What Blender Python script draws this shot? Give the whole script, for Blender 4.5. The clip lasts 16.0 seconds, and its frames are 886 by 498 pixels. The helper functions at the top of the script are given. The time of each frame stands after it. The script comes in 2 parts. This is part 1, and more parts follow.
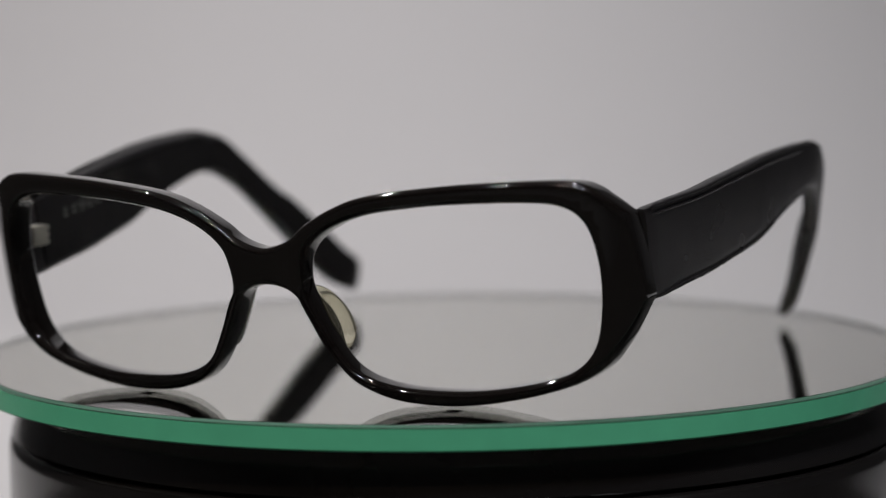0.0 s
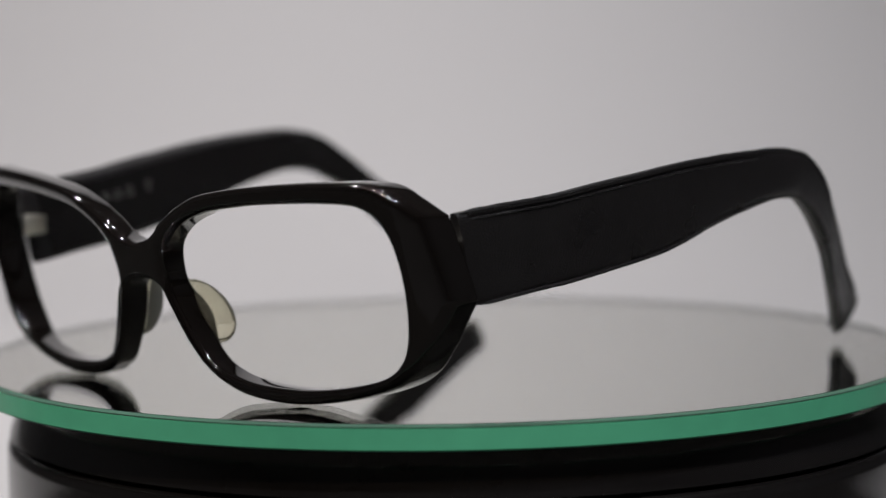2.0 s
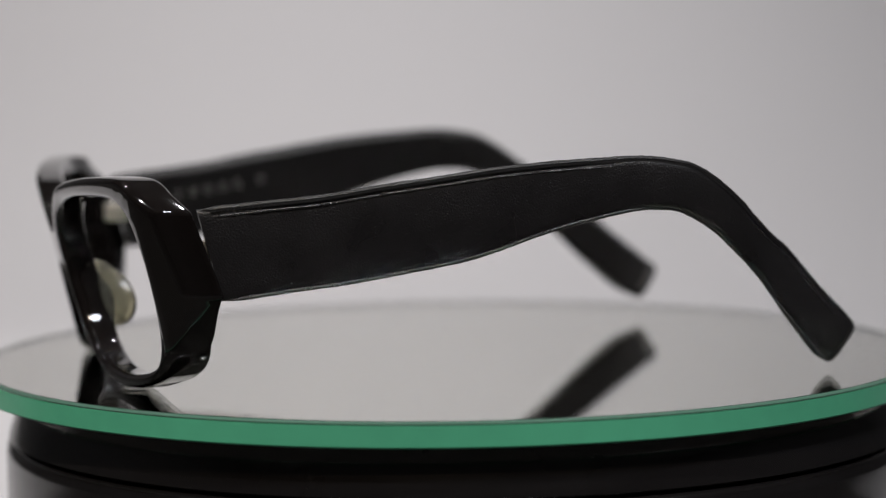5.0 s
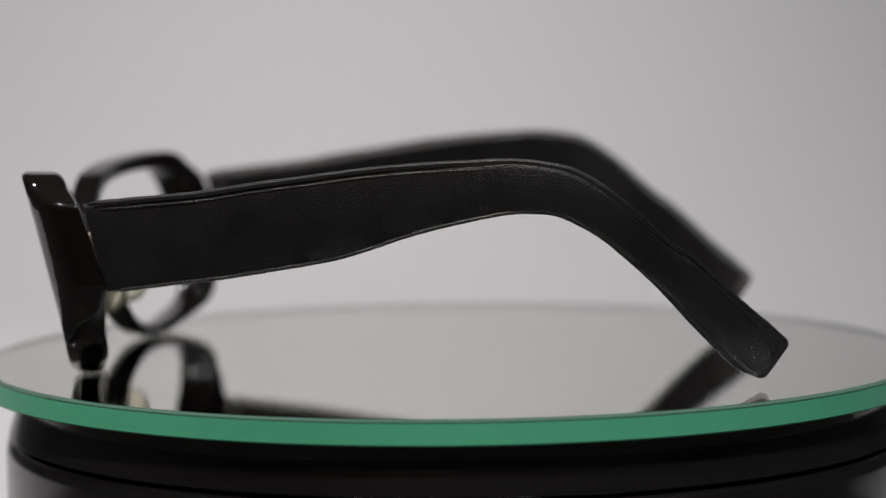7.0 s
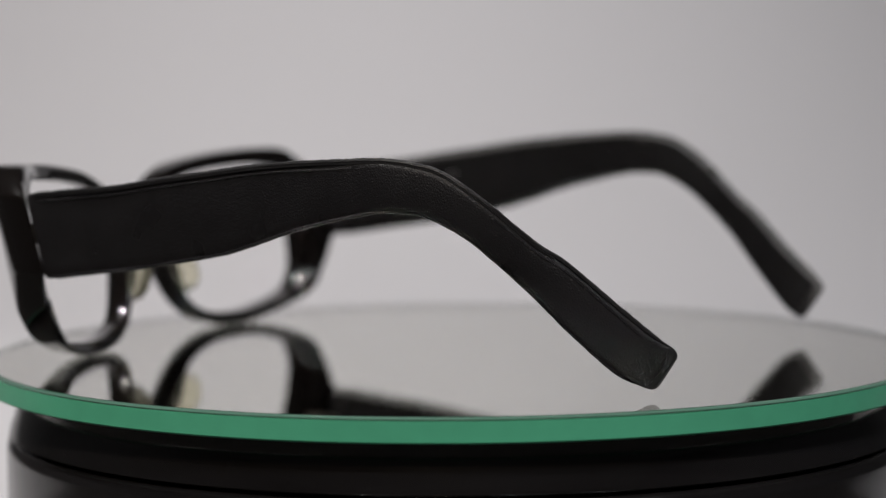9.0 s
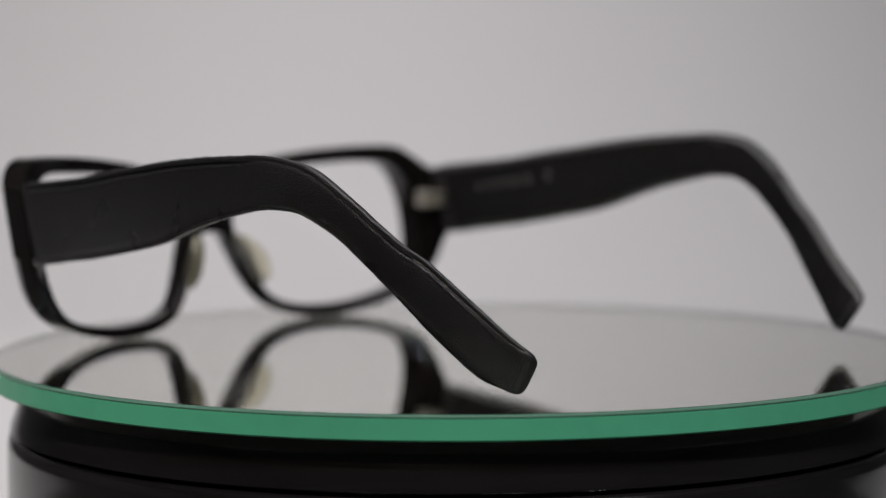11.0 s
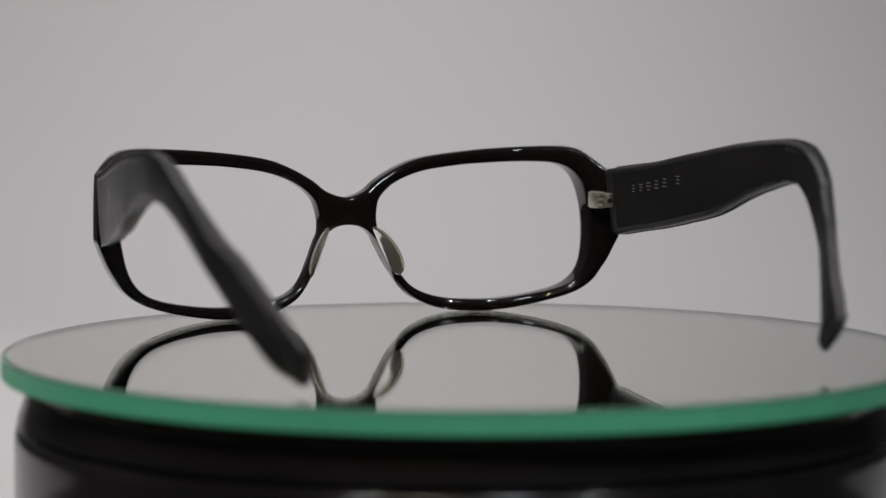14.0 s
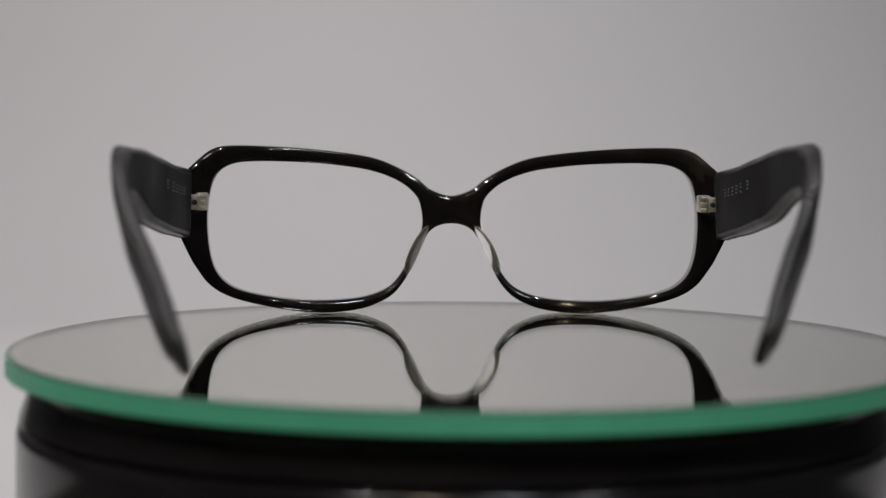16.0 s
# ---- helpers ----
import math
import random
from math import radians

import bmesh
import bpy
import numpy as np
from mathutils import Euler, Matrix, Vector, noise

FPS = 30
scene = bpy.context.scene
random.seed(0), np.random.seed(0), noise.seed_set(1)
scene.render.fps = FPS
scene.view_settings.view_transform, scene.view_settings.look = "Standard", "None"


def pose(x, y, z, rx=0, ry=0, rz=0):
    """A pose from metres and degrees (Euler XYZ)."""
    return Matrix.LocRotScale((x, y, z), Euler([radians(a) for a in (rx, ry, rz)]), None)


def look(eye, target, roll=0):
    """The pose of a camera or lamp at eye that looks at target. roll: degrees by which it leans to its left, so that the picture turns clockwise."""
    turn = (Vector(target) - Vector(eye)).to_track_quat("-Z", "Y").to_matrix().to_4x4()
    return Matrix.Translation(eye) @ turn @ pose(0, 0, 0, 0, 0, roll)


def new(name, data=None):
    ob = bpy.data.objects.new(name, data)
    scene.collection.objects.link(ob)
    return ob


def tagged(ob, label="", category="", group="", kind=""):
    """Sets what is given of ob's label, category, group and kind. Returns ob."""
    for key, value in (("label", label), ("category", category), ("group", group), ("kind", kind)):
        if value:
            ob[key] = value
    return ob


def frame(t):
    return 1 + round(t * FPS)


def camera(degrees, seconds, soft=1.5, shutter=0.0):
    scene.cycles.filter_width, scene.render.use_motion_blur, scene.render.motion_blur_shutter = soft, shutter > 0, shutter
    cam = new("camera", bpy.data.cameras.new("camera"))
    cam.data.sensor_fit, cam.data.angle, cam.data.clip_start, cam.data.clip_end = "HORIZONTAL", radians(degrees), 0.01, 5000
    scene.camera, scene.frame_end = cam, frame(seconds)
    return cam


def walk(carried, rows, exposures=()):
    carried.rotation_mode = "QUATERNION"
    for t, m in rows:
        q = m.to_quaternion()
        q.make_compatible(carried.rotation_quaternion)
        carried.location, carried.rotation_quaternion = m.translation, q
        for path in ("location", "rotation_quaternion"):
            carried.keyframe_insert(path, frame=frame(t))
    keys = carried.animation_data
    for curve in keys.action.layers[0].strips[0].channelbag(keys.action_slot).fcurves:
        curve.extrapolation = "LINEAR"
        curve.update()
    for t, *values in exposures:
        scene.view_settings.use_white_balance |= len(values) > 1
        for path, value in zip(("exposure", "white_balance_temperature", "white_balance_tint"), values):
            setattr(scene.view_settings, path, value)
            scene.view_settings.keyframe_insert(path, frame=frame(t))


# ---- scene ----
from mathutils import geometry

# ---------------------------------------------------------------- camera
def camera_pose(away, height, pitch, yaw, roll):
    return pose(0, -away, height, 90 + pitch, 0, -yaw) @ pose(0, 0, 0, 0, 0, -roll)


CAM_YAW, CAM_ROLL, CAM_HEIGHT = -0.386, 0.064, 0.0671
CAM_ROWS = [(0.0, 0.5104, -5.07), (2.0, 0.5086, -5.04), (4.0, 0.5078, -5.015), (6.5, 0.5081, -4.975), (8.0, 0.5084, -4.97), (11.5, 0.5100, -4.985),
            (12.0, 0.5105, -4.97), (12.5, 0.5132, -4.955), (13.5, 0.5168, -4.935), (14.5, 0.5188, -4.935), (16.0, 0.5198, -4.92)]
EXPOSURES = [(0.0, -0.07), (2.0, 0.06), (4.0, 0.10), (9.0, 0.05), (12.0, 0.02), (12.6, -0.03), (13.5, -0.11), (15.0, -0.17), (16.0, -0.21)]
cam = camera(21.93, 16.0, soft=1.25)
# the lens is focused on the near side at first and refocuses on the far side late on
FOCUS_ROWS = [(0.0, -0.078), (2.0, -0.080), (4.0, -0.078), (6.5, -0.074), (9.0, -0.078), (11.3, -0.080), (12.1, -0.075), (12.3, -0.020), (12.7, -0.010), (12.95, 0.055), (13.5, 0.062), (14.6, 0.068), (14.8, 0.015), (15.5, 0.010), (15.65, 0.066), (16.0, 0.068)]
focus_point = tagged(new("focus_point"), kind="structure")
cam.data.dof.use_dof, cam.data.dof.focus_object, cam.data.dof.aperture_fstop = True, focus_point, 10
walk(cam, [(t, camera_pose(d, CAM_HEIGHT, p, CAM_YAW, CAM_ROLL)) for t, d, p in CAM_ROWS], EXPOSURES)

# ---------------------------------------------------------------- light
world = bpy.data.worlds.new("world")
scene.world = world
world.use_nodes = True
world.node_tree.nodes["Background"].inputs[0].default_value = (0.8, 0.85, 1.0, 1)
world.node_tree.nodes["Background"].inputs[1].default_value = 0.02

CEILING_Z = 1.55


def ceiling_lamp(x, y, watts, size, colour):
    lamp = bpy.data.lights.new("ceiling_lamp", "AREA")
    lamp.shape, lamp.size, lamp.energy, lamp.color = "DISK", size, watts, colour
    ob = new("ceiling_lamp", lamp)
    ob.matrix_world = look((x, y, CEILING_Z - 0.03), (x, y, 0))
    return ob


for x, y, watts, size, colour in ((-0.80, 0.10, 12, 0.06, (1.0, 0.97, 0.95)), (0.30, 0.10, 3.8, 0.06, (0.98, 0.98, 1.0)),
                                  (-0.55, -1.0, 6.5, 0.06, (1.0, 0.97, 0.93)), (-0.20, -1.4, 6, 0.06, (1.0, 0.80, 0.58)),
                                  (0.35, -1.1, 7.0, 0.26, (0.86, 0.92, 1.0)), (0.80, -0.75, 5.0, 0.06, (0.97, 0.98, 1.0))):
    ceiling_lamp(x, y, watts, size, colour)


# ---------------------------------------------------------------- materials
def material(name, colour, rough=0.5, metal=0.0, coat=0.0, grain=None, bump=None, spread=0.08, ior=1.5):
    """grain: scale of the colour's variation; bump: (scale, strength, distance)."""
    mat = bpy.data.materials.new(name)
    mat.use_nodes = True
    nodes, links = mat.node_tree.nodes, mat.node_tree.links
    b = nodes["Principled BSDF"]
    b.inputs["Base Color"].default_value = (*colour, 1)
    b.inputs["Roughness"].default_value, b.inputs["Metallic"].default_value = rough, metal
    b.inputs["Coat Weight"].default_value, b.inputs["IOR"].default_value = coat, ior
    b.inputs["Coat Roughness"].default_value = 0.03
    tc = nodes.new("ShaderNodeTexCoord")
    if grain:
        fine, large, mix, ramp = (nodes.new("ShaderNodeTexNoise"), nodes.new("ShaderNodeTexNoise"), nodes.new("ShaderNodeMath"), nodes.new("ShaderNodeMapRange"))
        fine.inputs["Scale"].default_value, large.inputs["Scale"].default_value = grain, grain / 9
        fine.inputs["Detail"].default_value = 6
        mix.operation = "ADD"
        for n in (fine, large):
            links.new(tc.outputs["Object"], n.inputs["Vector"])
        links.new(fine.outputs["Fac"], mix.inputs[0])
        links.new(large.outputs["Fac"], mix.inputs[1])
        ramp.inputs["From Min"].default_value, ramp.inputs["From Max"].default_value = 0.6, 1.4
        ramp.inputs["To Min"].default_value, ramp.inputs["To Max"].default_value = 1 - spread, 1 + spread
        links.new(mix.outputs[0], ramp.inputs["Value"])
        tint = nodes.new("ShaderNodeVectorMath")
        tint.operation = "SCALE"
        tint.inputs[0].default_value = colour
        links.new(ramp.outputs[0], tint.inputs["Scale"])
        links.new(tint.outputs[0], b.inputs["Base Color"])
        wear = nodes.new("ShaderNodeMapRange")
        wear.inputs["From Min"].default_value, wear.inputs["From Max"].default_value = 0.3, 0.7
        wear.inputs["To Min"].default_value, wear.inputs["To Max"].default_value = max(rough * 0.8, 0.0), min(rough * 1.25, 1)
        links.new(large.outputs["Fac"], wear.inputs["Value"])
        links.new(wear.outputs[0], b.inputs["Roughness"])
    if bump:
        tex, bp = nodes.new("ShaderNodeTexNoise"), nodes.new("ShaderNodeBump")
        tex.inputs["Scale"].default_value, tex.inputs["Detail"].default_value = bump[0], 5
        bp.inputs["Strength"].default_value, bp.inputs["Distance"].default_value = bump[1], bump[2]
        links.new(tc.outputs["Object"], tex.inputs["Vector"])
        links.new(tex.outputs["Fac"], bp.inputs["Height"])
        links.new(bp.outputs[0], b.inputs["Normal"])
    return mat


def wrinkle(mat, scale, strength, distance, specular):
    """Adds coarse creases over a material's fine grain."""
    nodes, links = mat.node_tree.nodes, mat.node_tree.links
    b = nodes["Principled BSDF"]
    b.inputs["Specular IOR Level"].default_value = specular
    tex, bp, tc = nodes.new("ShaderNodeTexVoronoi"), nodes.new("ShaderNodeBump"), nodes.new("ShaderNodeTexCoord")
    tex.feature = "DISTANCE_TO_EDGE"
    tex.inputs["Scale"].default_value = scale
    bp.inputs["Strength"].default_value, bp.inputs["Distance"].default_value = strength, distance
    links.new(tc.outputs["Object"], tex.inputs["Vector"])
    links.new(tex.outputs["Distance"], bp.inputs["Height"])
    links.new(b.inputs["Normal"].links[0].from_socket, bp.inputs["Normal"])
    links.new(bp.outputs[0], b.inputs["Normal"])


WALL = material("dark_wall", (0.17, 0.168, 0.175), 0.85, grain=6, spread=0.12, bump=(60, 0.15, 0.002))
TABLE = material("table_wood", (0.03, 0.027, 0.025), 0.6, grain=20, spread=0.2)
PAPER = material("backdrop_paper", (0.70, 0.685, 0.705), 0.9, grain=5, spread=0.02, bump=(300, 0.1, 0.0005))
BEVEL = material("glass_bevel", (0.10, 0.21, 0.155), 0.08)
LINING = material("grey_lining", (0.011, 0.010, 0.0105), 0.6, grain=300, spread=0.2, bump=(1500, 0.2, 0.0003))
MIRROR = material("mirror_silvering", (0.99, 0.995, 0.945), 0.01, metal=1.0)
GLASS = material("clear_glass", (0.997, 1.0, 0.995), 0.0)
GLASS.node_tree.nodes["Principled BSDF"].inputs["Transmission Weight"].default_value = 1.0
GREEN = material("green_glass_edge", (0.145, 0.70, 0.41), 0.4, grain=160, spread=0.08, bump=(900, 0.08, 0.0003))
ACETATE = material("black_acetate", (0.0068, 0.0052, 0.0048), 0.05, coat=0.5, grain=120, spread=0.3)
LEATHER = material("black_leather", (0.0140, 0.0125, 0.0140), 0.33, grain=650, spread=0.25, bump=(2600, 0.45, 0.0003))
wrinkle(LEATHER, 1900, 0.30, 0.00025, 0.8)
# paler and glossier than LEATHER: worn edges, with their highlight painted into the colour
WORN_SHEEN = material("worn_sheen_leather_edge", (0.021, 0.0195, 0.022), 0.22, grain=900, spread=0.5, bump=(3000, 0.45, 0.0003))
wrinkle(WORN_SHEEN, 2200, 0.4, 0.0002, 0.8)
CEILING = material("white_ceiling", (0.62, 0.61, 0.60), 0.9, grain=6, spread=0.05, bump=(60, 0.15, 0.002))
PLASTIC = material("black_gloss_plastic", (0.014, 0.0125, 0.013), 0.17, grain=60, spread=0.25, bump=(140, 0.03, 0.001))
STEEL = material("hinge_steel", (0.74, 0.70, 0.62), 0.42, metal=1.0, grain=900, spread=0.15)
PAD = material("nose_pad_plastic", (0.93, 0.89, 0.71), 0.10, grain=200, spread=0.06)
wrinkle(LINING, 1200, 0.2, 0.0002, 0.15)
PRINT = material("silver_print", (0.20, 0.197, 0.193), 0.5)
THREAD = material("black_thread", (0.02, 0.019, 0.02), 0.6, grain=2000, spread=0.3)
for n in PAD.node_tree.nodes:
    if n.type == "BSDF_PRINCIPLED":
        n.inputs["Transmission Weight"].default_value = 0.90


# ---------------------------------------------------------------- helpers
def part(name, bm, mat, parent=None, label="", smooth=True, angle=40):
    mesh = bpy.data.meshes.new(name)
    if isinstance(bm, bmesh.types.BMesh):
        bmesh.ops.recalc_face_normals(bm, faces=bm.faces)
        bm.to_mesh(mesh)
        bm.free()
    else:
        mesh = bm
    mesh.materials.clear()
    mesh.materials.append(mat)
    if smooth:
        mesh.shade_smooth()
        mesh.set_sharp_from_angle(angle=radians(angle))
    ob = new(name, mesh)
    ob.parent = parent
    if label:
        tagged(ob, label)
    return ob


def box(bm, lo, hi, bevel=0.0, segments=2):
    r = bmesh.ops.create_cube(bm, size=1)
    c = [(a + b) / 2 for a, b in zip(lo, hi)]
    s = [b - a for a, b in zip(lo, hi)]
    for v in r["verts"]:
        v.co = Vector([c[i] + v.co[i] * s[i] for i in range(3)])
    if bevel:
        edges = list({e for v in r["verts"] for e in v.link_edges})
        bmesh.ops.bevel(bm, geom=edges, offset=bevel, segments=segments, affect="EDGES", profile=0.5)
    return bm


def lathe(profile, steps=160, closed=False):
    """Turns (radius, z) pairs about z; closed joins the last to the first."""
    bm = bmesh.new()
    rings = []
    for r, z in profile:
        if r < 1e-6:
            rings.append([bm.verts.new((0, 0, z))] * steps)
        else:
            rings.append([bm.verts.new((r * math.cos(2 * math.pi * k / steps), r * math.sin(2 * math.pi * k / steps), z)) for k in range(steps)])
    pairs = list(zip(rings, rings[1:])) + ([(rings[-1], rings[0])] if closed else [])
    for a, b in pairs:
        for k in range(steps):
            q = []
            for v in (a[k], a[(k + 1) % steps], b[(k + 1) % steps], b[k]):
                if v not in q:
                    q.append(v)
            if len(q) > 2:
                bm.faces.new(q)
    return bm


def spline(points, n, closed=False):
    """Catmull-Rom through points, n steps a span."""
    pts, out = [Vector(p) for p in points], []
    m = len(pts)
    for i in range(m if closed else m - 1):
        if closed:
            a, b, c, d = pts[i - 1], pts[i], pts[(i + 1) % m], pts[(i + 2) % m]
        else:
            a, b, c, d = pts[max(i - 1, 0)], pts[i], pts[i + 1], pts[min(i + 2, m - 1)]
        for k in range(n):
            t = k / n
            out.append(0.5 * (2 * b + (c - a) * t + (2 * a - 5 * b + 4 * c - d) * t * t + (3 * b - a - 3 * c + d) * t ** 3))
    if not closed:
        out.append(pts[-1])
    return out


def interp(x, table):
    return float(np.interp(x, [a for a, _ in table], [b for _, b in table]))


# ---------------------------------------------------------------- room
TABLE_Z = -0.060


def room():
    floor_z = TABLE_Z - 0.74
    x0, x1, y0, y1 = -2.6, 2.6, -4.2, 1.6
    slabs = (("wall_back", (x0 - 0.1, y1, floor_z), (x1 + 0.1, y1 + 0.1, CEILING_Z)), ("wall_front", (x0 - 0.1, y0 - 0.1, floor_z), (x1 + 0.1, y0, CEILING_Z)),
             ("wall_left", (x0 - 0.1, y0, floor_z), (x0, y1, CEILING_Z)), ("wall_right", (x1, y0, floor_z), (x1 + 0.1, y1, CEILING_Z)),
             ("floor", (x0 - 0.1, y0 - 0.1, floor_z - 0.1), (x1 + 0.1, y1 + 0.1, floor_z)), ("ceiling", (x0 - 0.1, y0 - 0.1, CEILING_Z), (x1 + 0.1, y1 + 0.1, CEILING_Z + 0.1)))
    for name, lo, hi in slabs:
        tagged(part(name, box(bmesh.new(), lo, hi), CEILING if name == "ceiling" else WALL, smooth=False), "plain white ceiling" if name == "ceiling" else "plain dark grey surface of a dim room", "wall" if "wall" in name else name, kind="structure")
    table = tagged(new("table"), "dark table under the turntable and the backdrop", "table")
    part("tabletop", box(bmesh.new(), (-1.2, -0.25, TABLE_Z - 0.03), (1.2, 1.2, TABLE_Z - 0.001), 0.003), TABLE, table)
    for x in (-1.12, 1.06):
        for y in (-0.22, 1.1):
            part("leg", box(bmesh.new(), (x, y, floor_z), (x + 0.06, y + 0.06, TABLE_Z - 0.03), 0.003), TABLE, table)
    # seamless sheet: flat on the table, then a wide curve up
    bm = bmesh.new()
    curve = [(0.06, 0.0)] + [(0.55 + 0.45 * math.sin(a), 0.45 - 0.45 * math.cos(a)) for a in (math.pi / 2 * k / 24 for k in range(25))] + [(1.0, 0.95)]
    rows = [[bm.verts.new((x, y, TABLE_Z + z)) for x in (-0.47, 0.47)] for y, z in curve]
    for a, b in zip(rows, rows[1:]):
        bm.faces.new((a[0], a[1], b[1], b[0]))
    sheet = part("backdrop", bm, PAPER)
    thick = sheet.modifiers.new("thickness", "SOLIDIFY")
    thick.thickness, thick.offset = 0.0006, -1
    tagged(sheet, "plain light grey seamless photo backdrop", "backdrop", kind="structure")


# ---------------------------------------------------------------- turntable
DISC_R, DISC_T = 0.1045, 0.0049
DISC_C = (-0.0022, -0.0014)


def turntable():
    thing = tagged(new("turntable"), "black round turntable with a mirrored green-edged glass disc", "turntable")
    r, t = DISC_R, DISC_T
    disc = part("glass_disc", lathe([(r - 0.0012, -t), (r - 0.0003, -t), (r, -t + 0.0003), (r, -0.0007), (r - 0.0012, -0.0007)], 256, True), GREEN, thing, "green glass disc edge")
    disc.location = (*DISC_C, 0)
    part("glass_slab", lathe([(0, -t + 0.0001), (r - 0.0013, -t + 0.0001), (r - 0.0013, 0.0), (0, 0.0)], 256), GLASS, disc, "clear polished glass", smooth=False)
    part("mirror_surface", lathe([(0, -t + 0.0003), (r - 0.0015, -t + 0.0003), (r - 0.0015, -t + 0.0007), (0, -t + 0.0007)], 256), MIRROR, disc, "silvered underside of the glass")
    part("polished_bevel", lathe([(r - 0.0010, -0.0006), (r - 0.0001, -0.0006), (r - 0.0001, -0.0004), (r - 0.0006, -0.00003), (r - 0.0010, -0.00003)], 256, True), BEVEL, disc, "dark polished rim bevel")
    top = -t
    part("base_ring", lathe([(0, top - 0.0002), (0.0953, top - 0.0002), (0.0959, top - 0.0007), (0.0975, top - 0.0045), (0.0991, top - 0.0090), (0.0993, top - 0.0098), (0.0989, top - 0.0102), (0.0977, top - 0.0104), (0.06, top - 0.0104)], 256), PLASTIC, thing, "glossy black upper ring")
    part("base_body", lathe([(0.06, top - 0.0108), (0.0977, top - 0.0108), (0.0988, top - 0.0110), (0.0996, top - 0.0118), (0.0999, top - 0.0135), (0.0999, TABLE_Z + 0.004), (0.0985, TABLE_Z + 0.002), (0, TABLE_Z + 0.002)], 256), PLASTIC, thing, "glossy black round body")
    return thing


# ---------------------------------------------------------------- glasses
OUTER = ((0, 30.1), (3.0, 30.7), (6.0, 32.1), (9.1, 34.6), (15, 37.9), (22.4, 40.4), (37, 42.3), (51.7, 43.2), (59.6, 43.2), (63.0, 42.2), (65.6, 40.2), (68.2, 37.7), (68.8, 36.9), (69.8, 29), (70.4, 21.6), (70.2, 20.6), (68.0, 15.6), (66.1, 12.2), (62.8, 7.9),
         (57, 4.4), (46.6, 1.5), (35, 0), (24, 0.8), (16.8, 3.6), (12.9, 7.4), (9.7, 13.2), (6.8, 19.3), (4.1, 22.0), (0, 22.9))
HOLE = ((8.1, 27), (9.7, 30.5), (14.2, 34.0), (21.2, 36.6), (30, 38.0), (38, 38.7), (50, 39.1), (57.5, 38.4), (61.6, 35.2), (63.3, 28.5), (63.3, 20.5), (61.8, 12.8), (58.5, 8.2), (53, 5.6), (43.5, 3.7),
        (34.5, 3.1), (24, 3.8), (16.8, 6.3), (12.8, 10.8), (9.8, 16.8), (7.8, 22))
FRONT_Y, FRONT_T = -77.7, 6.2
TEMPLE_TOP = ((-62.2, 37.4), (-49.7, 38.5), (-38.7, 39.5), (-27.7, 41.1), (-16.9, 42.5), (-6.0, 43.9), (4.7, 44.8), (15.4, 45.3), (21.9, 45.5), (28.3, 44.9), (34.9, 43.1), (42.6, 37.8), (48.3, 32.5), (52.3, 29.0), (56.4, 26.0), (64.8, 17.9), (71.0, 12.4), (74.0, 10.1))
TEMPLE_LOW = ((-57.7, 20.0), (-44.5, 21.7), (-33.5, 23.0), (-22.6, 24.8), (-12.8, 26.5), (-6.3, 28.3), (4.6, 31.8), (15.3, 34.3), (21.8, 35.4), (26.1, 35.5), (31.5, 34.7), (39.2, 30.4), (48.2, 22.3), (52.3, 17.8), (56.4, 13.0), (63.4, 5.5), (66.2, 3.2), (68.3, 1.9))
TEMPLE_X = ((-65, 70.4), (-45, 71.8), (-10, 74.9), (10, 75.6), (26, 75.7), (33, 75.0), (40, 73.5), (48, 70.6), (55, 67), (70, 58.8), (80, 54))


TEMPLE_X_FINE = [(p.x, p.y) for p in spline([(*p, 0) for p in TEMPLE_X], 12)]


def front_bend(x, z):
    """How far back the front lies: its lean, its wrap and the swept ends."""
    a = abs(x)
    return -0.24 * (z - 22) + 0.0025 * a * a + 0.42 * max(a - 65.0, 0) ** 1.3


def inside(p, loop):
    hit = False
    for a, b in zip(loop, loop[1:] + loop[:1]):
        if (a[1] > p[1]) != (b[1] > p[1]) and p[0] < (b[0] - a[0]) * (p[1] - a[1]) / (b[1] - a[1]) + a[0]:
            hit = not hit
    return hit


def even(points, step):
    """A closed line through points, resampled at even steps."""
    pts = [(p.x, p.y) for p in spline([(x, z, 0) for x, z in points], 24, True)]
    pts.append(pts[0])
    run = np.concatenate([[0], np.cumsum([math.dist(a, b) for a, b in zip(pts, pts[1:])])])
    n = int(run[-1] / step)
    at = np.linspace(0, run[-1], n, endpoint=False)
    return list(zip(np.interp(at, run, [p[0] for p in pts]).tolist(), np.interp(at, run, [p[1] for p in pts]).tolist()))


def inset(loop, solid_inside, amount):
    """The loop moved into the material by amount."""
    area = sum(a[0] * b[1] - b[0] * a[1] for a, b in zip(loop, loop[1:] + loop[:1]))
    sign = (1 if area > 0 else -1) * (1 if solid_inside else -1)
    out, n = [], len(loop)
    for i in range(n):
        tx = loop[(i + 2) % n][0] - loop[i - 2][0]
        tz = loop[(i + 2) % n][1] - loop[i - 2][1]
        k = sign * amount / math.hypot(tx, tz)
        out.append((loop[i][0] - tz * k, loop[i][1] + tx * k))
    return out


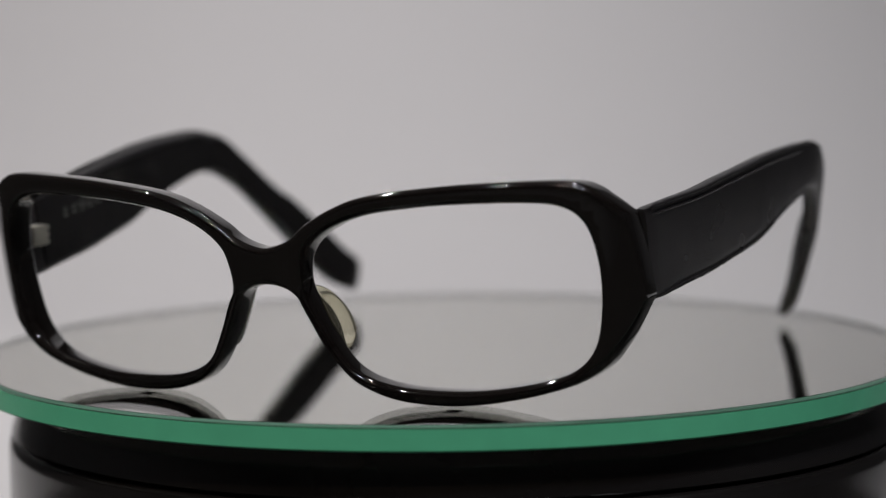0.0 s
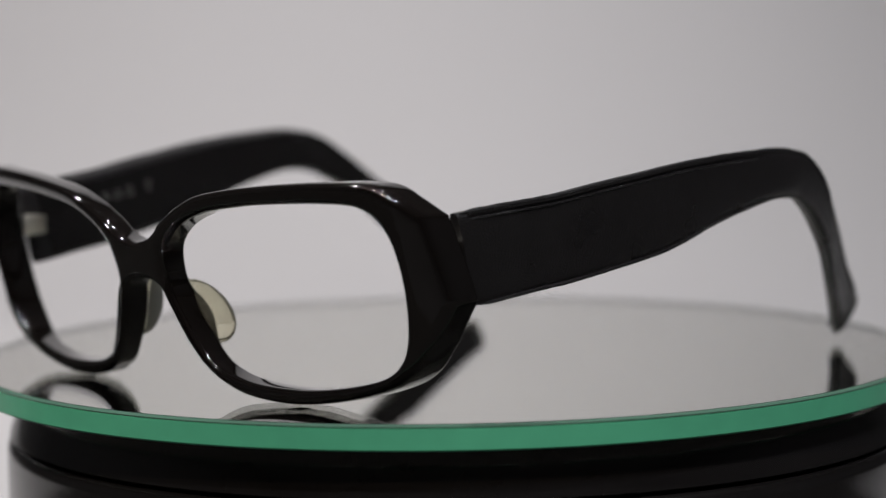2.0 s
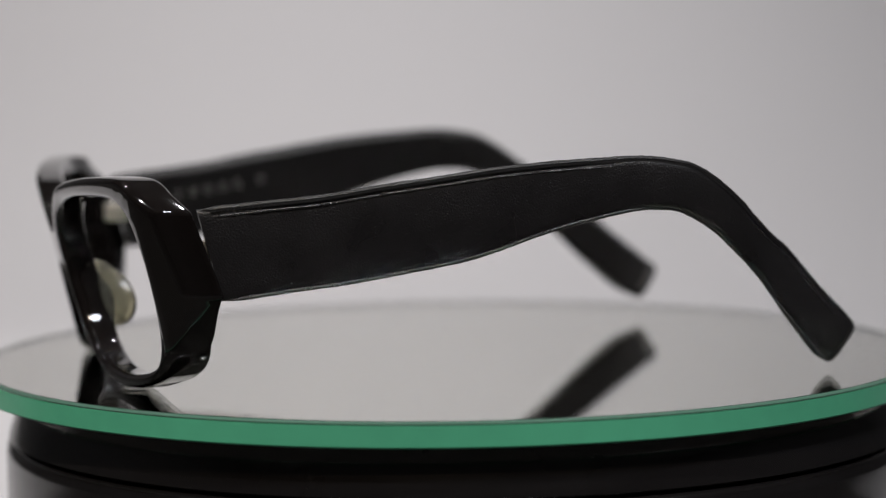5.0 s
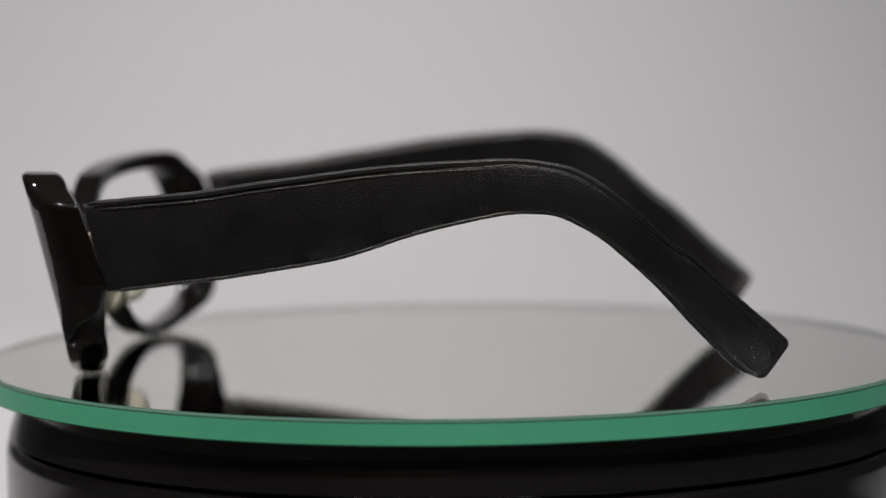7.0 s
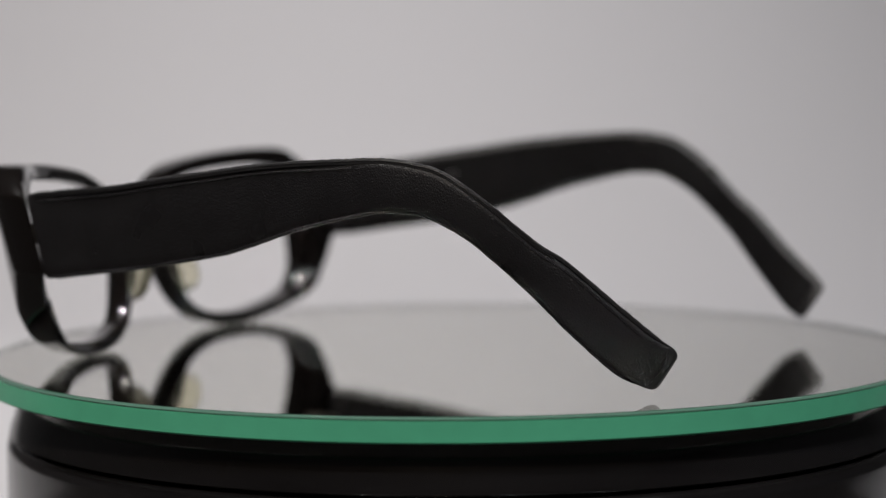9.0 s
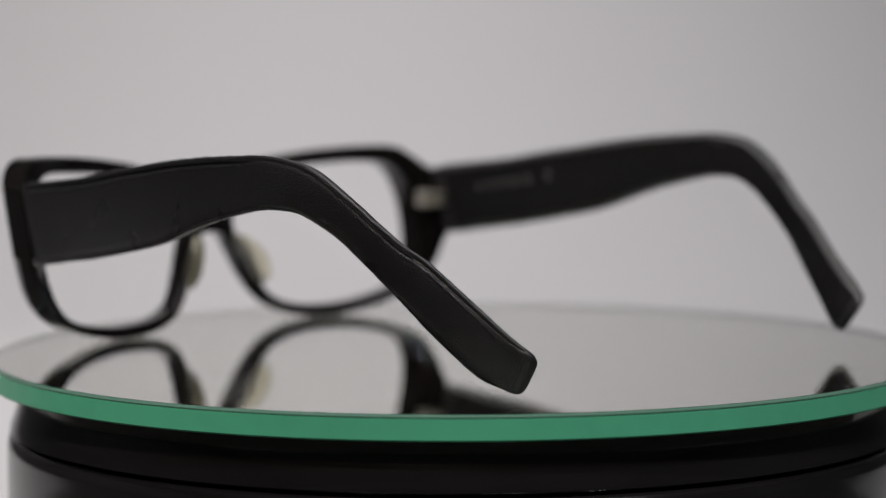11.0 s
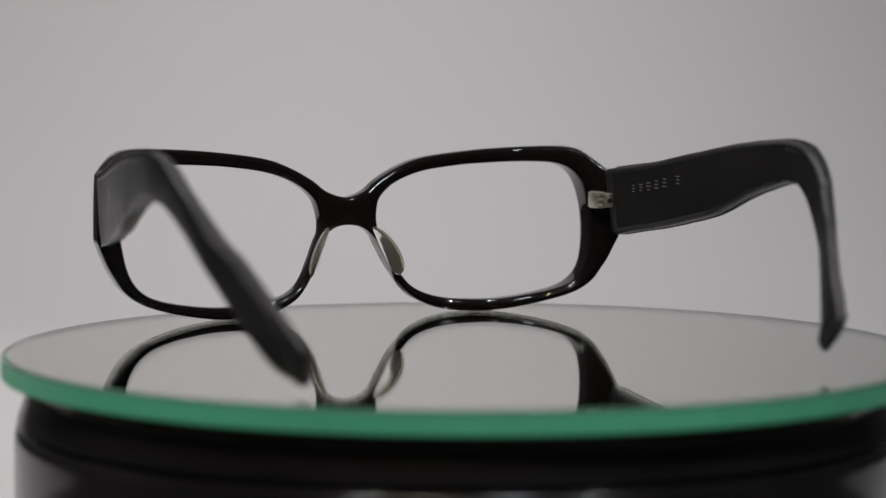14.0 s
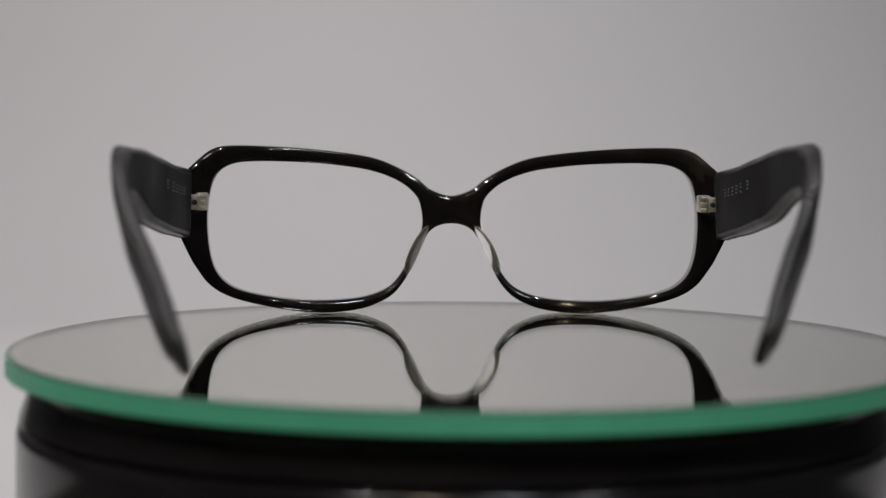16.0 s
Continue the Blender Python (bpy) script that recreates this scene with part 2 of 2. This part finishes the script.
def front_mesh():
    """The front: two rounded openings in one curved, leaning plate with pillowed edges."""
    outer = even(list(OUTER) + [(-x, z) for x, z in OUTER[-2:0:-1]], 0.9)
    loops = [(outer, True), (even(HOLE, 0.8), False), (even([(-x, z) for x, z in HOLE], 0.8), False)]
    half, rf, rb = FRONT_T / 2, 1.3, 1.05
    layers = [(rb * (1 - math.cos(a)), -half + rb * (1 - math.sin(a))) for a in (math.pi / 2 * k / 4 for k in range(4, -1, -1))]
    layers += [(rf * (1 - math.cos(a)), half - 1.35 * rf * (1 - math.sin(a))) for a in (math.pi / 2 * k / 5 for k in range(6))]
    bm = bmesh.new()
    ends = {0: [], -1: []}
    for loop, solid in loops:
        rings = []
        for e, d in layers:
            line = inset(loop, solid, e) if e > 0 else loop
            rings.append(([bm.verts.new((x, z, d)) for x, z in line], line))
        for (a, _), (b, _) in zip(rings, rings[1:]):
            n = len(a)
            for k in range(n):
                bm.faces.new((a[k], a[(k + 1) % n], b[(k + 1) % n], b[k]))
        for end in ends:
            ends[end].append(rings[end])
    for end, groups in ends.items():
        d = layers[end][1]
        co, edges, verts = [], [], []
        for ring, line in groups:
            base, n = len(co), len(line)
            co += [Vector(p) for p in line]
            verts += ring
            edges += [(base + k, base + (k + 1) % n) for k in range(n)]
        lines = [g[1] for g in groups]
        fixed = np.array([tuple(c) for c in co])
        for ix in range(-36, 37):
            for iz in range(0, 23):
                p = (ix * 2.0, iz * 2.0)
                if inside(p, lines[0]) and not inside(p, lines[1]) and not inside(p, lines[2]) and np.hypot(*(fixed - p).T).min() > 0.7:
                    co.append(Vector(p))
                    verts.append(bm.verts.new((p[0], p[1], d)))
        made, _, faces, origin, _, _ = geometry.delaunay_2d_cdt(co, edges, [], 0, 1e-5)
        back_to = [verts[o[0]] if o else bm.verts.new((*p, d)) for p, o in zip(made, origin)]
        for f in faces:
            c = sum((made[i] for i in f), Vector((0, 0))) / len(f)
            if inside(c, lines[0]) and not inside(c, lines[1]) and not inside(c, lines[2]):
                bm.faces.new([back_to[i] for i in f])
    for v in bm.verts:
        x, z, d = v.co
        f = min(max((abs(x) - 46) / 17, 0), 1)
        g = min(max((abs(x) - 65.5) / 4, 0), 1)
        grow = (2.3 * f * f * (3 - 2 * f) - 1.1 * g * g * (3 - 2 * g)) * (0.5 - d / FRONT_T)
        grow += 1.9 * math.exp(-((z - 16) / 6) ** 2 - ((abs(x) - 9.4) / 3) ** 2) * (0.5 - d / FRONT_T)
        v.co = Vector((x, FRONT_Y - d + grow + front_bend(x, z), z)) / 1000
    return bm


def temple_mesh(side=1):
    """A flat leather-covered temple: a rounded section swept along, curving inwards at the tip."""
    bm = bmesh.new()
    tops, lows = spline([(*p, 0) for p in TEMPLE_TOP], 5), spline([(*p, 0) for p in TEMPLE_LOW], 5)
    rings, n = [], len(tops)
    turns = [(math.cos(2 * math.pi * k / 20), math.sin(2 * math.pi * k / 20)) for k in range(20)]
    for i, (t, l) in enumerate(zip(tops, lows)):
        f = i / (n - 1)
        half = interp(f, ((0, 1.4), (0.15, 2.0), (0.5, 2.1), (0.7, 1.75), (1, 1.5)))
        cap = min(1, f * 60 + 0.8)
        mid = (t + l) / 2
        ring = []
        flat, tall = interp(f, ((0, 0.42), (0.5, 0.5), (0.75, 0.85), (1, 0.8))), interp(f, ((0, 0.28), (0.5, 0.32), (0.75, 0.55), (1, 0.5)))
        for c, s in turns:
            u, w = math.copysign(abs(c) ** flat, c), math.copysign(abs(s) ** tall, s)
            p = mid + (t - mid) * w * (0.97 + 0.03 * cap)
            x = interp(mid.x, TEMPLE_X_FINE) - 2.2 + u * half * cap + interp(f, ((0, 0), (0.6, 0), (0.8, 0.5), (1, 0.6))) * (w - 0.35)
            ring.append(bm.verts.new(Vector((side * x, p.x, p.y)) / 1000))
        rings.append(ring)
    for a, b in zip(rings, rings[1:]):
        for k in range(20):
            bm.faces.new((a[k], a[(k + 1) % 20], b[(k + 1) % 20], b[k]))
    bm.faces.new(rings[0])
    # rounded tip
    axis = ((tops[-1] - tops[-8]).normalized() + (lows[-1] - lows[-8]).normalized()).normalized()
    mid3 = sum((v.co for v in rings[-1]), Vector()) / 20
    lead = Vector((-side * 0.55 * axis.x, axis.x, axis.y)) / 1000
    last = rings[-1]
    for a in (0.2, 0.4, 0.6, 0.75, 0.88, 0.96, 1.0):
        k = math.sqrt(1 - (0.97 * a) ** 2)
        ring = []
        for v in rings[-1]:
            o = v.co - mid3
            ring.append(bm.verts.new(mid3 + Vector((o.x * (0.6 + 0.4 * k), o.y * (0.68 + 0.32 * k), o.z * (0.68 + 0.32 * k))) + lead * 2.0 * a))
        for q in range(20):
            bm.faces.new((last[q], last[(q + 1) % 20], ring[(q + 1) % 20], ring[q]))
        last = ring
    bm.faces.new(last)
    return bm


def about(point, m):
    return Matrix.Translation(point) @ m @ Matrix.Translation(-Vector(point))


def temple_x(y, inner=False, w=0.0):
    """Lateral place of a temple's outer or inner face, in millimetres; w: 1 at the top edge, -1 at the lower one."""
    f = interp(y, ((-61, 0), (75, 1)))
    half = interp(f, ((0, 1.4), (0.15, 2.0), (0.5, 2.1), (0.7, 1.75), (1, 1.5)))
    return interp(y, TEMPLE_X_FINE) - 2.2 + (-half if inner else half) + interp(f, ((0, 0), (0.6, 0), (0.8, 0.5), (1, 0.6))) * (w - 0.35)


def leg_of(y):
    """How far a place on a temple lies on its rounder, bent-down end."""
    return interp(y, ((15, 0), (45, 1)))


def ribbon(path, radius, side, wobble=0.0, steps=8):
    """A cord along (x, y, z) points in millimetres."""
    bm, rings = bmesh.new(), []
    rng = random.Random(5)
    for i, p in enumerate(path):
        a, b = path[max(i - 1, 0)], path[min(i + 1, len(path) - 1)]
        d = (b - a).normalized()
        u = Vector((1, 0, 0))
        w = d.cross(u).normalized()
        u = w.cross(d)
        r = radius * (1 + wobble * rng.uniform(-1, 1)) * min(1, 0.15 + i / 4, 0.15 + (len(path) - 1 - i) / 14)
        ring = []
        for k in range(steps):
            t = 2 * math.pi * k / steps
            q = p + u * r * math.cos(t) + w * r * math.sin(t)
            ring.append(bm.verts.new(Vector((side * q.x, q.y, q.z)) / 1000))
        rings.append(ring)
    for a, b in zip(rings, rings[1:]):
        for k in range(steps):
            bm.faces.new((a[k], a[(k + 1) % steps], b[(k + 1) % steps], b[k]))
    bm.faces.new(rings[0])
    bm.faces.new(rings[-1])
    return bm


def lining_mesh(side):
    """Thin smooth sheet on a temple's inner face, set in from its edges."""
    bm = bmesh.new()
    tops, lows = spline([(*p, 0) for p in TEMPLE_TOP], 5), spline([(*p, 0) for p in TEMPLE_LOW], 5)
    rows = []
    for t, l in list(zip(tops, lows))[2:-1]:
        row = []
        for f in (0.10, 0.35, 0.65, 0.92):
            p = t.lerp(l, f)
            for out in (0.25, -0.3):
                x = temple_x((t.x + l.x) / 2, True, 1 - 2 * f) - out * (0.6 if f in (0.10, 0.92) else 1)
                row.append(bm.verts.new(Vector((side * x, p.x, p.y)) / 1000))
        rows.append([row[0], row[2], row[4], row[6], row[7], row[5], row[3], row[1]])
    for a, b in zip(rows, rows[1:]):
        for k in range(8):
            bm.faces.new((a[k], a[(k + 1) % 8], b[(k + 1) % 8], b[k]))
    bm.faces.new(rows[0])
    bm.faces.new(rows[-1])
    return bm


def nose_pad_mesh(side):
    """A thin rounded pad, flaring outwards behind the rim."""
    bm = bmesh.new()
    bmesh.ops.create_uvsphere(bm, u_segments=32, v_segments=20, radius=1)
    for v in bm.verts:
        a, b, c = v.co
        up = c * 6.3
        back = b * 5.6 if b > 0 else b * 1.6
        thick = math.copysign(abs(a) ** 0.8, a) * (1.25 if b < 0 else 1.25 - 0.45 * b)
        y = -72.2 + back - 0.21 * up
        x = 9.5 - 0.44 * up - 0.012 * up * up + 0.27 * max(back, 0) + thick
        v.co = Vector((side * x, y, 16.2 + up)) / 1000
    return bm


def hinge_parts(frame_ob, side):
    """A small steel hinge: a plate on the frame's back and knuckles beside it, with a screw."""
    c = Vector((side * 65.2, -58.9, 29.2)) / 1000

    def block(lo, hi, bevel):
        xs = sorted((side * lo[0], side * hi[0]))
        return box(bmesh.new(), (xs[0], *lo[1:]), (xs[1], *hi[1:]), bevel)

    hinge = part("hinge", block((-0.0021, -0.0050, -0.0022), (0.0012, 0.0002, 0.0022), 0.0006), STEEL, frame_ob, "small worn steel hinge")
    hinge.location = c
    for z in (-0.0015, 0.0, 0.0015):
        part("knuckle", block((-0.0018, -0.0002, z - 0.00055), (-0.0002, 0.0012, z + 0.00055), 0.0003), STEEL, hinge)
    part("leaf", block((0.0000, -0.0004, -0.0019), (0.0030, 0.0022, 0.0019), 0.0003), STEEL, hinge, "flat steel leaf on the temple")
    b2 = lathe([(0, 0), (0.0007, 0), (0.0007, 0.0004), (0.0005, 0.0006), (0, 0.0006)], 16)
    for v in b2.verts:
        v.co = Vector((v.co.x + side * 0.0011, v.co.z + 0.0019, v.co.y))
    part("screw", b2, THREAD, hinge, "dark screw head")


def eyeglasses():
    thing = tagged(new("eyeglasses"), "black acetate glasses with leather-covered temples on the mirror disc", "glasses")
    front = part("front_frame", front_mesh(), ACETATE, thing, "glossy black acetate front", angle=60)
    for side in (1, -1):
        part("nose_pad", nose_pad_mesh(side), PAD, thing, "translucent cream nose pad")
        hinge_parts(front, side)
        temple = part("temple", temple_mesh(side), LEATHER, thing, "black leather-covered temple", angle=50)
        tops, lows = spline([(*p, 0) for p in TEMPLE_TOP], 12), spline([(*p, 0) for p in TEMPLE_LOW], 12)
        path = [Vector((temple_x((p.x + q.x) / 2, w=1) - 0.40 - 0.55 * leg_of(p.x), p.x, p.y - 0.10)) for p, q in zip(tops, lows)][1:-1]
        part("seam_welt", ribbon(path, 0.50, side, 0.12), LEATHER, temple, "raised leather seam")
        fold = [Vector((temple_x((p.x + q.x) / 2, w=0.8) - 0.28 - 0.25 * leg_of(p.x), p.x, p.y)) + (Vector((0, q.x, q.y)) - Vector((0, p.x, p.y))).normalized() * 1.55 for p, q in zip(tops, lows)][2:-6]
        part("fold_line", ribbon(fold, 0.36, side, 0.14), WORN_SHEEN, temple, "creased leather fold under the seam")
        # paler cord on the lower edge: wear plus a painted glint from below
        hem = [Vector((temple_x((p.x + q.x) / 2, w=-1) - 0.45 - 0.55 * leg_of(p.x), q.x, q.y + 0.15)) for p, q in zip(tops, lows)][1:-2]
        part("lower_hem", ribbon(hem, 0.42, side, 0.10), WORN_SHEEN, temple, "worn lower leather edge with a highlight in its paler colour")
        # the seam goes on round the tip
        top, low = tops[-1], lows[-1]
        ahead = (Vector((0, top.x, top.y)) - Vector((0, tops[-9].x, tops[-9].y))).normalized()
        end = [Vector((temple_x((top.x + low.x) / 2, w=1 - 2 * k / 12) - 0.45, top.x + (low.x - top.x) * k / 12, top.y + (low.y - top.y) * k / 12)) + ahead * (0.2 + 0.9 * math.sin(math.pi * k / 12)) for k in range(13)]
        part("tip_seam", ribbon(end, 0.42, side, 0.12), LEATHER, temple, "raised leather seam round the tip")
        # short stitches beside the seam
        bm = bmesh.new()
        for a, b in zip(path[2:-40:1], path[3:-40:1]):
            m, d = (a + b) / 2, (b - a) * 0.3
            for q in (m,):
                box(bm, (-0.00016, -0.00045, -0.00016), (0.00016, 0.00045, 0.00016))
                bm.verts.ensure_lookup_table()
                tilt = math.atan2(d.z, d.y)
                for v in bm.verts[-8:]:
                    v.co = Matrix.Rotation(tilt, 3, "X") @ v.co + Vector((side * (q.x + 0.34), q.y, q.z - 0.42)) / 1000
        tagged(part("stitching", bm, THREAD, temple, "black stitches"), kind="stuff")
        part("lining", lining_mesh(side), LINING, temple, "smooth dark grey inner lining")
        # print on the inner face
        for k, (w, h) in enumerate(((1.7, 2.2), (1.9, 2.2), (2.3, 2.5), (2.3, 2.5), (2.7, 2.7), (2.2, 2.5))):
            y = -45.2 + k * 3.75 + (2.4 if k == 5 else 0)
            z = interp(y, TEMPLE_TOP) - 6.3
            x = side * (temple_x(y, True) - 0.30)
            bars = [(0, dz * h, w * (0.6 + 0.4 * ((k * 7 + i * 5) % 4) / 3), 0.30) for i, dz in enumerate((0.36, 0.02, -0.34))]
            for dy, dz, bw, bh in bars:
                bar = box(bmesh.new(), ((x - 0.06) / 1000, (y + dy - bw / 2) / 1000, (z + dz - bh / 2) / 1000), ((x + 0.06) / 1000, (y + dy + bw / 2) / 1000, (z + dz + bh / 2) / 1000))
                part("print_bar", bar, PRINT, temple, smooth=False)
        temple.matrix_basis = about((side * 0.068, -0.058, 0.029), pose(0, 0, 0, 1.05 if side < 0 else 0, 0, -1.9 if side > 0 else 0.75))
    return thing


# ---------------------------------------------------------------- moving things
TURN_START, TURN_SPEED = 23.53, 10.66
TILT_X, TILT_Y = 0.0089, 0.0106
GLASSES_AT = (-0.00158, -0.00655)


def turned(t):
    """Degrees turned at t seconds; the table slows slightly and not quite evenly."""
    return TURN_START + TURN_SPEED * t - 0.09673 * t ** 2 + 0.000113 * t ** 3 + 0.000118 * t ** 4 - 0.5 * math.exp(-((t - 12.2) / 2.2) ** 2)


def plate_pose(t):
    n = Vector((-TILT_X, -TILT_Y, 1)).normalized()
    e1 = Vector((1, 0, TILT_X)).normalized()
    e2 = n.cross(e1)
    tilt = Matrix((e1, e2, n)).transposed().to_4x4()
    return pose(0, 0, 0, 0, 0, -turned(t)) @ tilt


def motions():
    walk(focus_point, [(t, pose(0, y, 0.02)) for t, y in FOCUS_ROWS])
    times = [k * 0.5 for k in range(33)]
    walk(TURNTABLE, [(t, plate_pose(t)) for t in times])
    walk(GLASSES, [(t, plate_pose(t) @ pose(*GLASSES_AT, 0)) for t in times])


room()
TURNTABLE = turntable()
GLASSES = eyeglasses()
motions()
